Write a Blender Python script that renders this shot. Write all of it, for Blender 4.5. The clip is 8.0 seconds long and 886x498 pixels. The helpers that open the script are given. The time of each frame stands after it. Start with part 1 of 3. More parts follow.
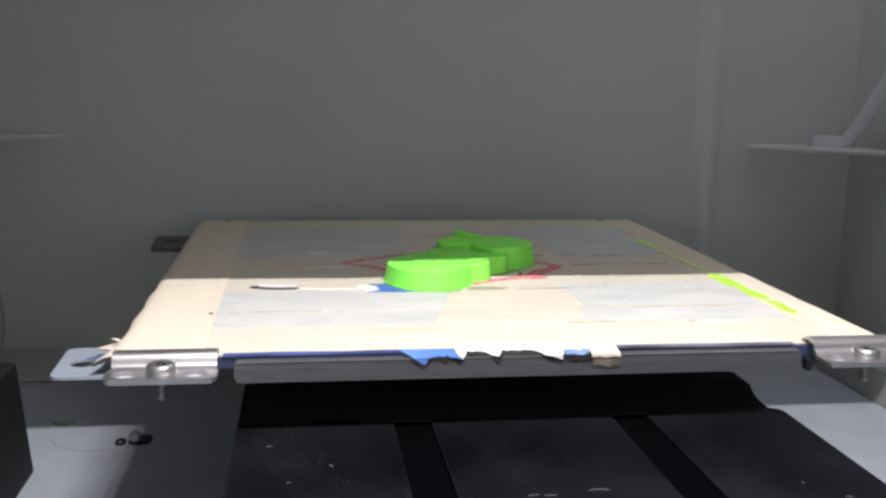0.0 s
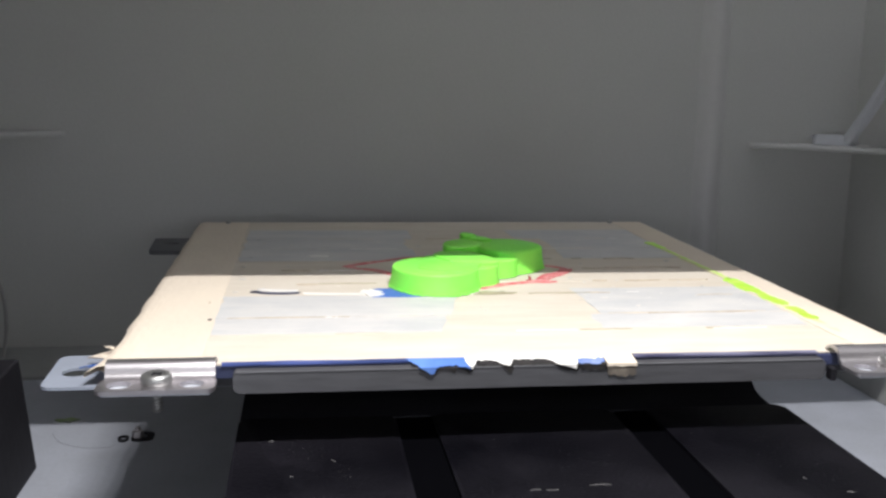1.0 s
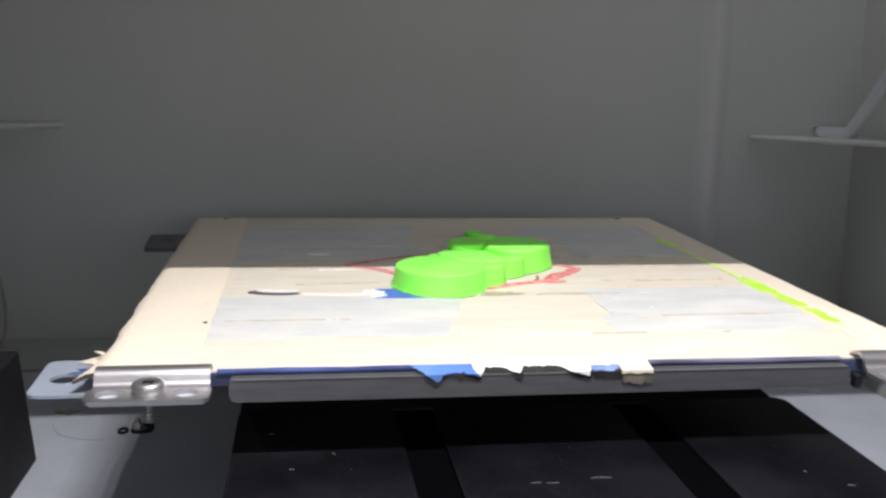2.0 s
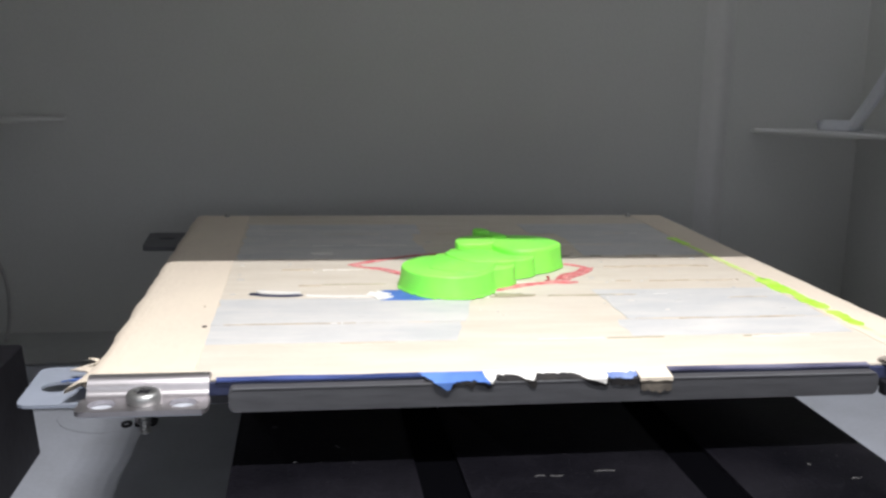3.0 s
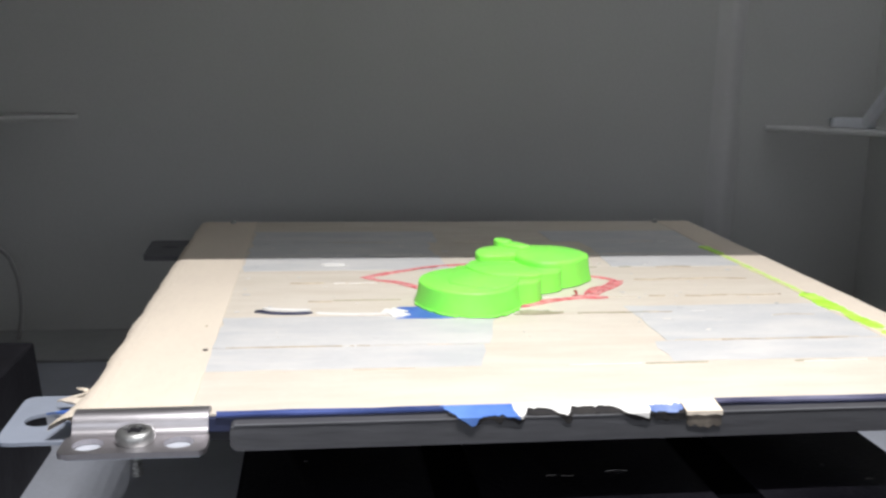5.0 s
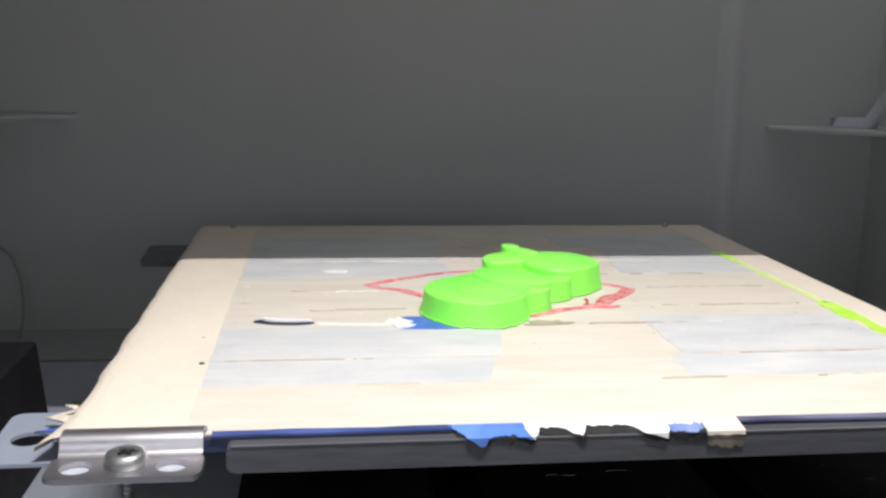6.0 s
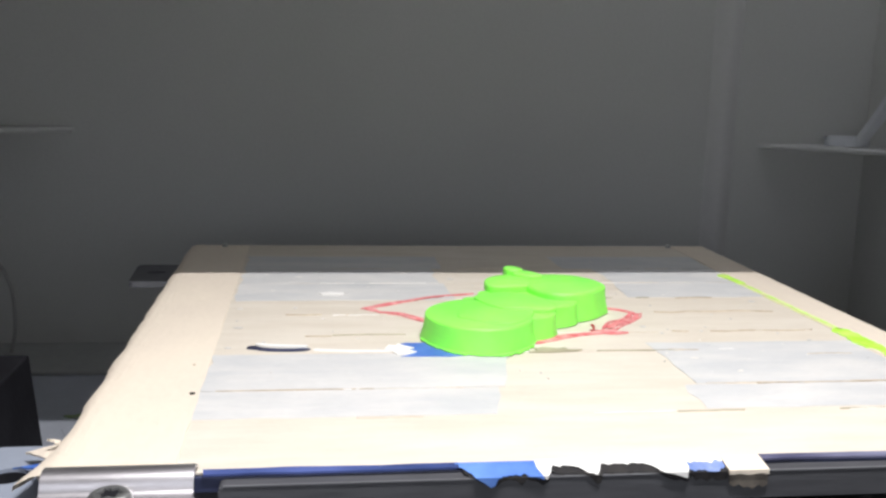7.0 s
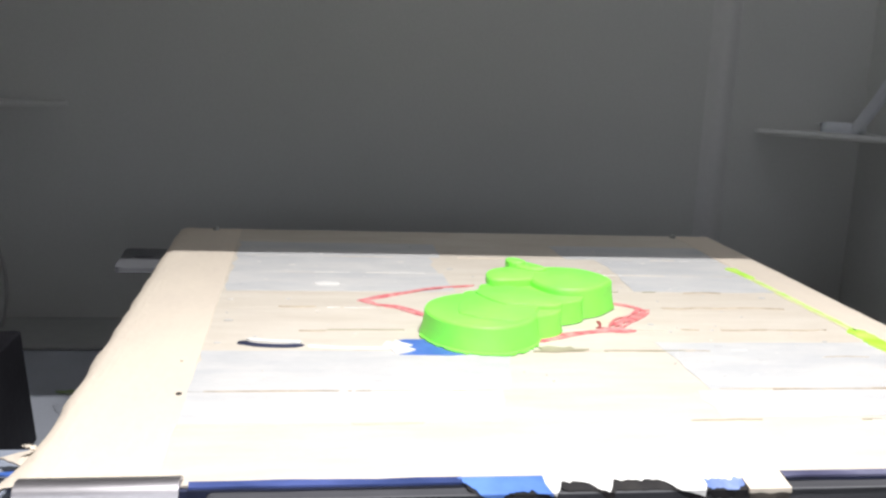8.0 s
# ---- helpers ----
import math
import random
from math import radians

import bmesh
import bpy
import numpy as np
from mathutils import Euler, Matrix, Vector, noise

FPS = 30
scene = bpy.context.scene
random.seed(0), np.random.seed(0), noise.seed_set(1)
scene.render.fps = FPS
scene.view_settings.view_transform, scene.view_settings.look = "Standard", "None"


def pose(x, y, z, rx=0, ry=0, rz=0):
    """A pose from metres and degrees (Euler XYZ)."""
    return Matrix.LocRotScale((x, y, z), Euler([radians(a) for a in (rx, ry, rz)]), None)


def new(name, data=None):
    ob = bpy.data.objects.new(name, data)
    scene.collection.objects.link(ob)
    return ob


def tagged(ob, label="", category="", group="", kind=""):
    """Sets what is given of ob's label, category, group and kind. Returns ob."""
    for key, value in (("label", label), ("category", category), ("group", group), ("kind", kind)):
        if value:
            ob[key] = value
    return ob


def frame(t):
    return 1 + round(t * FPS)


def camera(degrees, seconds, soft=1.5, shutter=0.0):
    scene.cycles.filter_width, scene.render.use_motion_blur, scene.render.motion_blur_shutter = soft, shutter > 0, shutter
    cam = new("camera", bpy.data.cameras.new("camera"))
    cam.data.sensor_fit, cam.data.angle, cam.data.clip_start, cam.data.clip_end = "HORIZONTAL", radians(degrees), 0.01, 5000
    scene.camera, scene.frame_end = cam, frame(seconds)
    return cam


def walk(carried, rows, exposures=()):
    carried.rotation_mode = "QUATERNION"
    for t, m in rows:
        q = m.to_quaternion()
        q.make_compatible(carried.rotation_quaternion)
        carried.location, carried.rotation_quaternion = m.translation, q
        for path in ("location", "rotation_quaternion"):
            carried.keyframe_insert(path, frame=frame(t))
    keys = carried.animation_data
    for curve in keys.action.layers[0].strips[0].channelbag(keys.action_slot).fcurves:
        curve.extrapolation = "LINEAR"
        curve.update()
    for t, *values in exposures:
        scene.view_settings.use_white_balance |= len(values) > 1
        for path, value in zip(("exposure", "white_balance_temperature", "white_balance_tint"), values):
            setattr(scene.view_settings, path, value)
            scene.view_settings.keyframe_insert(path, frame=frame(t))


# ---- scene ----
cam = camera(49.0, 8.0, soft=2.6)
# Everything is laid out in units of 5 cm; heights count from the lens, which is EYE units over the floor.
U = 0.05
EYE = 2.0

# seconds, drift of the hand-held camera in x, y, z (units), pitch, yaw, roll
SHAKE = [
    (0.0, 0.016, -0.002, 0.035, -10.45, -8.31, 1.17),
    (0.5, 0.021, -0.004, 0.021, -10.49, -8.21, 1.18),
    (1.0, 0.014, -0.011, 0.019, -10.42, -8.19, 1.20),
    (1.5, 0.015, -0.004, 0.019, -10.72, -8.23, 1.27),
    (3.0, 0.012, 0.003, 0.014, -11.24, -8.05, 1.21),
    (3.5, 0.013, 0.028, 0.011, -11.72, -7.95, 1.12),
    (4.0, 0.014, 0.008, 0.019, -10.93, -7.61, 1.07),
    (5.5, 0.010, 0.017, 0.017, -11.60, -7.40, 1.14),
    (6.0, 0.014, 0.009, 0.019, -11.45, -7.30, 1.14),
    (6.5, 0.011, 0.026, 0.017, -11.36, -7.57, 1.25),
    (7.0, -0.013, 0.013, 0.017, -10.52, -7.88, 1.58),
    (7.5, -0.013, 0.031, 0.010, -11.37, -8.03, 1.95),
    (8.0, -0.024, 0.032, 0.038, -11.85, -8.39, 2.60),
]
walk(cam, [(t, pose(x * U, y * U, (z + EYE) * U, 90 + p, 0, w) @ pose(0, 0, 0, 0, 0, r)) for t, x, y, z, p, w, r in SHAKE],
     exposures=[(0.0, 0.24, 6540, 10), (1.5, 0.19, 6520, 10), (3.0, 0.05, 6470, 10), (4.0, 0.01, 6450, 10), (5.5, -0.13, 6430, 10), (6.5, -0.16, 6430, 10), (7.0, -0.13, 6430, 10), (8.0, -0.01, 6430, 10)])

# seconds and travel of the build platform towards the front, in units
TRAVEL = [
    (0.0, 0.0000),
    (0.5, -0.0895),
    (1.0, -0.1694),
    (1.5, -0.2523),
    (3.0, -0.4857),
    (3.5, -0.5612),
    (4.0, -0.6342),
    (5.5, -0.8758),
    (6.0, -0.9509),
    (6.5, -1.0285),
    (7.0, -1.1060),
    (7.5, -1.1862),
    (8.0, -1.2722),
]


def P(x, y, z):
    """A place in metres from units."""
    return Vector((x * U, y * U, (z + EYE) * U))


# ---- light ----
scene.view_settings.exposure = 0.0
world = bpy.data.worlds.new("room")
world.use_nodes = True
scene.world = world
sky = world.node_tree.nodes["Background"]
sky.inputs[0].default_value = (0.89, 0.92, 0.985, 1)
sky.inputs[1].default_value = 2.12

# the row of small LEDs over the platform
LED_X = [0.32 + 0.26 * i for i in range(6)]
LED_Y, LED_Z = 1.34, 4.0
for x in LED_X:
    data = bpy.data.lights.new("led", "AREA")
    data.shape, data.size, data.size_y = "RECTANGLE", 0.08 * U, 0.07 * U
    data.energy, data.color = 0.212, (1.0, 0.986, 0.993)
    new("led", data).location = P(x, LED_Y, LED_Z - 0.012)


# ---- materials ----
def mat(name, color, rough=0.6, metal=0.0, vary=0.12, scale=30.0, bump=0.1, grain=400.0, tint=None, stretch=(1, 1, 1), spec=0.5, sub=0.0, isles=0.0):
    """A surface with stains (scale, per metre) between color and tint, fine grain and bump."""
    m = bpy.data.materials.new(name)
    m.use_nodes = True
    nt = m.node_tree
    n, link = nt.nodes, nt.links.new
    b = n["Principled BSDF"]
    co = n.new("ShaderNodeTexCoord")
    mp = n.new("ShaderNodeMapping")
    mp.inputs["Scale"].default_value = stretch
    link(co.outputs["Object"], mp.inputs[0])
    big, fine = n.new("ShaderNodeTexNoise"), n.new("ShaderNodeTexNoise")
    big.inputs["Scale"].default_value, big.inputs["Detail"].default_value = scale, 4
    fine.inputs["Scale"].default_value, fine.inputs["Detail"].default_value = grain, 3
    link(mp.outputs[0], big.inputs["Vector"])
    link(mp.outputs[0], fine.inputs["Vector"])
    ramp = n.new("ShaderNodeMapRange")
    ramp.inputs["From Min"].default_value, ramp.inputs["From Max"].default_value = 0.35, 0.65
    link(big.outputs[0], ramp.inputs[0])
    mix = n.new("ShaderNodeMix")
    mix.data_type = "RGBA"
    other = tint or tuple(c * (1 - vary) for c in color)
    mix.inputs["A"].default_value, mix.inputs["B"].default_value = (*color, 1), (*other, 1)
    link(ramp.outputs[0], mix.inputs["Factor"])
    hsv = n.new("ShaderNodeHueSaturation")
    link(mix.outputs["Result"], hsv.inputs["Color"])
    val = n.new("ShaderNodeMapRange")
    val.inputs["To Min"].default_value, val.inputs["To Max"].default_value = 1 - vary, 1 + vary
    link(fine.outputs[0], val.inputs[0])
    link(val.outputs[0], hsv.inputs["Value"])
    link(hsv.outputs[0], b.inputs["Base Color"])
    rr = n.new("ShaderNodeMapRange")
    rr.inputs["To Min"].default_value, rr.inputs["To Max"].default_value = max(0.02, rough - 0.12), min(1, rough + 0.12)
    link(big.outputs[0], rr.inputs[0])
    link(rr.outputs[0], b.inputs["Roughness"])
    b.inputs["Metallic"].default_value = metal
    b.inputs["Specular IOR Level"].default_value = spec
    if sub:
        b.inputs["Subsurface Weight"].default_value = sub
        b.inputs["Subsurface Radius"].default_value = (0.5, 1.0, 0.2)
        b.inputs["Subsurface Scale"].default_value = 0.006
    if bump:
        bp = n.new("ShaderNodeBump")
        bp.inputs["Strength"].default_value, bp.inputs["Distance"].default_value = bump, 0.0004
        link(fine.outputs[0], bp.inputs["Height"])
        link(bp.outputs[0], b.inputs["Normal"])
    return m


WALL = mat("grey_powder_coat", (0.580, 0.578, 0.558), 0.55, vary=0.06, scale=9, bump=0.15, grain=900)
# for the unseen left wall, set darker than WALL to cut bounced light
SIDE = mat("low_bounce_grey", (0.46, 0.46, 0.455), 0.6, vary=0.08, scale=12, bump=0.15, grain=900)
# for added panels out of view, dark so that they return little light
UNSEEN_DARK = mat("unseen_dark_panel", (0.07, 0.07, 0.075), 0.6, vary=0.1, scale=20)
FLOOR = mat("pale_grey_paint", (0.37, 0.39, 0.44), 0.45, vary=0.10, scale=45, bump=0.15, grain=900, tint=(0.33, 0.345, 0.385))
STEP = mat("grey_step_paint", (0.34, 0.345, 0.335), 0.7, vary=0.08, scale=20)
BLACK = mat("black_plastic", (0.013, 0.0125, 0.016), 0.65, vary=0.3, scale=45, bump=0.25, grain=600, spec=0.2)
PLATE = mat("dusty_black_plate", (0.0022, 0.0021, 0.0035), 0.45, vary=0.6, scale=34, bump=0.3, grain=1500, tint=(0.0088, 0.0081, 0.0110), spec=0.13)
CHANNEL_SHADE = mat("channel_shade_black", (0.0014, 0.0014, 0.002), 0.9, vary=0.1, spec=0.01)
TAPE = mat("masking_tape", (0.635, 0.565, 0.47), 0.75, vary=0.08, scale=70, bump=0.5, grain=1600, tint=(0.69, 0.627, 0.535), stretch=(0.7, 4, 1), spec=0.2)
EDGE_TAPE = mat("creased_masking_tape", (0.70, 0.61, 0.505), 0.75, vary=0.04, scale=50, bump=0.3, grain=900, tint=(0.745, 0.655, 0.535), stretch=(1, 0.5, 1), spec=0.2)
GREY = mat("worn_grey_tape", (0.53, 0.53, 0.527), 0.6, vary=0.07, scale=75, bump=0.5, grain=900, tint=(0.63, 0.613, 0.587), stretch=(0.8, 2.5, 1), spec=0.3)
WHITE = mat("torn_white_paper", (0.82, 0.80, 0.76), 0.8, vary=0.06, scale=150)
BLUE = mat("blue_painters_tape", (0.055, 0.14, 0.48), 0.55, vary=0.15, scale=120, tint=(0.11, 0.23, 0.58))
DULLBLUE = mat("dull_blue_tape", (0.10, 0.17, 0.42), 0.6, vary=0.2, scale=200, tint=(0.3, 0.36, 0.55))
# darker copy of the blue tape: shade put into the edge's colour
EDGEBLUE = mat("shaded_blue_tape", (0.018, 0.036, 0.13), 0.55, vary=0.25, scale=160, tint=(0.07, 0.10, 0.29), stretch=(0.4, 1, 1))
NAVY = mat("dark_blue_tape_edge", (0.022, 0.026, 0.055), 0.5, vary=0.3, scale=150, tint=(0.038, 0.048, 0.115), stretch=(0.4, 1, 1))
BOARD = mat("dark_board", (0.045, 0.045, 0.052), 0.5, vary=0.25, scale=90)
SHADE_RESIDUE = mat("shade_residue_black", (0.018, 0.017, 0.018), 0.7, vary=0.5, scale=300, bump=0.8, tint=(0.035, 0.032, 0.03), spec=0.2)
BROWN = mat("brown_tape_curl", (0.40, 0.31, 0.21), 0.7, vary=0.3, scale=300, tint=(0.62, 0.53, 0.40))
OLIVE = mat("torn_tape_shade", (0.42, 0.38, 0.26), 0.8, vary=0.2, scale=300)
BROWN_END = mat("dark_brown_tape", (0.10, 0.085, 0.07), 0.8, vary=0.3, scale=300, bump=0.5, tint=(0.24, 0.205, 0.165))
SCUFF = mat("rubbed_paper", (0.74, 0.70, 0.64), 0.8, vary=0.06, scale=150)
RED = mat("red_marker", (0.64, 0.12, 0.14), 0.75, vary=0.25, scale=420, tint=(0.75, 0.36, 0.34))
DARKRED = mat("dark_red_marker", (0.42, 0.04, 0.05), 0.7, vary=0.2, scale=500)
LIME = mat("lime_filament", (0.46, 0.90, 0.05), 0.45, vary=0.08, scale=200, tint=(0.62, 0.90, 0.16))
PALE = mat("pale_lime_film", (0.72, 0.80, 0.34), 0.6, vary=0.1, scale=250, tint=(0.76, 0.70, 0.50))
LIME_FILM = mat("thin_lime_film", (0.56, 0.82, 0.16), 0.6, vary=0.12, scale=260, tint=(0.74, 0.80, 0.36))
GREEN = mat("green_plastic", (0.25, 0.96, 0.105), 0.5, vary=0.03, scale=90, bump=0.10, grain=700, tint=(0.31, 0.97, 0.115), sub=0.2)
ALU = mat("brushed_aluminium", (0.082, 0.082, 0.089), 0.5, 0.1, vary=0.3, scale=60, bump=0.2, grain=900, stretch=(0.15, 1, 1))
EDGE_GLINT = mat("lit_edge_grey", (0.26, 0.26, 0.27), 0.4, 0.4, vary=0.4, scale=200, stretch=(0.3, 1, 1))
STEEL = mat("stainless_steel", (0.54, 0.515, 0.53), 0.42, 1.0, vary=0.10, scale=160, bump=0.04, grain=2500, stretch=(0.3, 1, 1))
ZINC = mat("zinc_plated_steel", (0.50, 0.50, 0.485), 0.42, 0.95, vary=0.15, scale=300)
TAB = mat("pale_coated_steel", (0.30, 0.33, 0.395), 0.4, 0.1, vary=0.06, scale=80)
# rear tab only: the shade at the platform's rear put into the colour
SHADED_TAB = mat("shade_toned_steel", (0.125, 0.127, 0.135), 0.65, 0.0, vary=0.1, scale=80, spec=0.15)
CABLE = mat("grey_brown_cable", (0.36, 0.35, 0.34), 0.5, vary=0.1)
PADS = mat("pale_plate", (0.46, 0.475, 0.52), 0.5, vary=0.05)
CLAMP = mat("pale_clamp_plastic", (0.70, 0.71, 0.75), 0.45, vary=0.05)
BEAD_LIGHT = mat("lit_bead_grey", (0.645, 0.635, 0.625), 0.5, vary=0.04, scale=20)
DULL_GREEN = mat("dull_green", (0.20, 0.32, 0.07), 0.5, vary=0.2, scale=300, tint=(0.24, 0.27, 0.2))
STRAND = mat("grey_strand", (0.24, 0.25, 0.28), 0.6)
LAVENDER = mat("dull_blue_edge", (0.07, 0.07, 0.13), 0.5, vary=0.3, scale=200, tint=(0.17, 0.17, 0.25), stretch=(0.3, 1, 1))
LENS = mat("led_lens", (0.9, 0.9, 0.88), 0.3, vary=0.02)
SPECK = mat("pale_dust", (0.26, 0.25, 0.25), 0.5, vary=0.3)

# ---- builders ----
ORIGIN = {}


def thing(name, at, label, category, group="", kind=""):
    """An empty thing at a place given in units."""
    ob = new(name)
    ob.empty_display_size = 0.01
    ob.location = P(*at)
    ORIGIN[ob.name] = P(*at)
    return tagged(ob, label, category, group, kind)


def part(name, bm, material, parent, label="", smooth=False):
    """Links a bmesh, drawn at its place in the world, as one mesh under its parent."""
    o = ORIGIN[parent.name]
    bmesh.ops.translate(bm, verts=bm.verts, vec=-o)
    ob = finish(name, bm, material, smooth)
    ob.parent = parent
    ORIGIN[ob.name] = o
    if label:
        ob["label"] = label
    return ob


def finish(name, bm, material, smooth=False):
    bmesh.ops.recalc_face_normals(bm, faces=bm.faces)
    if smooth:
        for f in bm.faces:
            f.smooth = True
        for e in bm.edges:
            if len(e.link_faces) == 2 and e.calc_face_angle(0) > 0.7:
                e.smooth = False
    me = bpy.data.meshes.new(name)
    bm.to_mesh(me)
    bm.free()
    me.materials.append(material)
    return new(name, me)


def solo(name, bm, material, at, label, category, kind="", group="", smooth=False):
    """One mesh that is a thing of its own."""
    bmesh.ops.translate(bm, verts=bm.verts, vec=-P(*at))
    ob = finish(name, bm, material, smooth)
    ob.location = P(*at)
    ORIGIN[ob.name] = P(*at)
    return tagged(ob, label, category, group, kind)


def box(x0, y0, z0, x1, y1, z1, bevel=0.0, bm=None):
    bm = bm or bmesh.new()
    vs = [bm.verts.new(P(x, y, z)) for x in (x0, x1) for y in (y0, y1) for z in (z0, z1)]
    fs = [bm.faces.new([vs[i] for i in f]) for f in ((0, 1, 3, 2), (4, 6, 7, 5), (0, 4, 5, 1), (2, 3, 7, 6), (0, 2, 6, 4), (1, 5, 7, 3))]
    if bevel:
        es = list({e for f in fs for e in f.edges})
        bmesh.ops.bevel(bm, geom=es, offset=bevel * U, segments=2, affect="EDGES", profile=0.5)
    return bm


def prism(outline, z0, z1, bm=None, bevel=0.0):
    """An upright slab on an outline in x, y."""
    bm = bm or bmesh.new()
    low = [bm.verts.new(P(x, y, z0)) for x, y in outline]
    top = [bm.verts.new(P(x, y, z1)) for x, y in outline]
    n = len(outline)
    bm.faces.new(low[::-1])
    f = bm.faces.new(top)
    for i in range(n):
        bm.faces.new((low[i], low[(i + 1) % n], top[(i + 1) % n], top[i]))
    if bevel:
        bmesh.ops.bevel(bm, geom=list(f.edges), offset=bevel * U, segments=2, affect="EDGES", profile=0.5)
    return bm


def rounded(pts, r, steps=4):
    """An outline with its corners rounded by r."""
    out, n = [], len(pts)
    for i in range(n):
        a, b, c = (Vector(pts[(i + k) % n]) for k in (-1, 0, 1))
        p = b + (a - b).normalized() * r
        q = b + (c - b).normalized() * r
        for s in range(steps + 1):
            u = s / steps
            out.append(tuple(p * (1 - u) ** 2 + b * 2 * u * (1 - u) + q * u * u))
    return out


def spline(pts, per=6, closed=True):
    """A smooth line through points."""
    out, n = [], len(pts)
    for i in range(n if closed else n - 1):
        p = [Vector(pts[(i + k) % n] if closed else pts[min(max(i + k, 0), n - 1)]) for k in (-1, 0, 1, 2)]
        for s in range(per):
            u = s / per
            out.append(tuple(0.5 * (2 * p[1] + (p[2] - p[0]) * u + (2 * p[0] - 5 * p[1] + 4 * p[2] - p[3]) * u * u + (3 * p[1] - p[0] - 3 * p[2] + p[3]) * u ** 3)))
    if not closed:
        out.append(tuple(pts[-1]))
    return out


def tube(points, r, bm=None, sides=8):
    """A round bar along points in units."""
    bm = bm or bmesh.new()
    rings = []
    for i, p in enumerate(points):
        a = Vector(points[max(i - 1, 0)])
        b = Vector(points[min(i + 1, len(points) - 1)])
        d = (b - a).normalized()
        s = d.cross(Vector((0.3, 0.2, 1) if abs(d.z) < 0.9 else (1, 0, 0))).normalized()
        t = d.cross(s)
        rings.append([bm.verts.new(P(*(Vector(p) + r * (s * math.cos(k * math.tau / sides) + t * math.sin(k * math.tau / sides))))) for k in range(sides)])
    for m, n in zip(rings, rings[1:]):
        for k in range(sides):
            bm.faces.new((m[k], m[(k + 1) % sides], n[(k + 1) % sides], n[k]))
    bm.faces.new(rings[0])
    bm.faces.new(rings[-1][::-1])
    return bm


def lathe(profile, x, y, sides=24, bm=None):
    """A turned shape from (radius, z) pairs round an upright axis at x, y; closed at both ends."""
    bm = bm or bmesh.new()
    rings = [[bm.verts.new(P(x + r * math.cos(k * math.tau / sides), y + r * math.sin(k * math.tau / sides), z)) for k in range(sides)] for r, z in profile]
    for m, n in zip(rings, rings[1:]):
        for k in range(sides):
            bm.faces.new((m[k], m[(k + 1) % sides], n[(k + 1) % sides], n[k]))
    bm.faces.new(rings[0][::-1])
    bm.faces.new(rings[-1])
    return bm


def holed(outline, holes, z0, z1, bm=None):
    """A plate with round or oval holes (x, y, rx, ry)."""
    bm = bm or bmesh.new()
    sides = []
    for z in (z0, z1):
        edges, loops = [], []
        for pts in [outline] + [[(x + rx * math.cos(k * math.tau / 20), y + ry * math.sin(k * math.tau / 20)) for k in range(20)] for x, y, rx, ry in holes]:
            vs = [bm.verts.new(P(px, py, z)) for px, py in pts]
            loops.append(vs)
            edges += [bm.edges.new((vs[i], vs[(i + 1) % len(vs)])) for i in range(len(vs))]
        bmesh.ops.triangle_fill(bm, edges=edges, use_beauty=True, use_dissolve=False)
        sides.append(loops)
    for a, b in zip(*sides):
        for i in range(len(a)):
            j = (i + 1) % len(a)
            bm.faces.new((a[i], a[j], b[j], b[i]))
    return bm


def wob(x, y, s=7.0, k=0.0):
    return noise.noise(Vector((x * s, y * s, k)))


def strip(x0, x1, y0, y1, z, seed, thick=0.006, rag=0.006, wave=0.004, slant=(0, 0), step=0.05, ends=0.012):
    """A piece of tape that lies along x: wavy, with slightly ragged borders. slant: shift of each end's front corner."""
    bm = bmesh.new()
    nx, ny = max(2, round((x1 - x0) / step)), max(2, round((y1 - y0) / 0.09))
    grid = []
    for j in range(ny + 1):
        v = j / ny
        row = []
        for i in range(nx + 1):
            u = i / nx
            x = x0 + (x1 - x0) * u + (1 - v) * (slant[0] * (1 - u) + slant[1] * u)
            y = y0 + (y1 - y0) * v
            if j in (0, ny):
                y += rag * wob(x, seed * 3.1 + j, 9) + 0.3 * rag * wob(x, seed + j, 40)
            if i in (0, nx):
                x += ends * wob(y, seed * 1.7 + i, 14)
            row.append(bm.verts.new(P(x, y, z + wave * wob(x, y, 3, seed))))
        grid.append(row)
    for j in range(ny):
        for i in range(nx):
            bm.faces.new((grid[j][i], grid[j][i + 1], grid[j + 1][i + 1], grid[j + 1][i]))
    rim = grid[0] + [r[-1] for r in grid[1:]] + grid[-1][-2::-1] + [r[0] for r in grid[-2:0:-1]]
    low = [bm.verts.new(v.co - Vector((0, 0, thick * U))) for v in rim]
    for i in range(len(rim)):
        j = (i + 1) % len(rim)
        bm.faces.new((rim[i], low[i], low[j], rim[j]))
    return bm


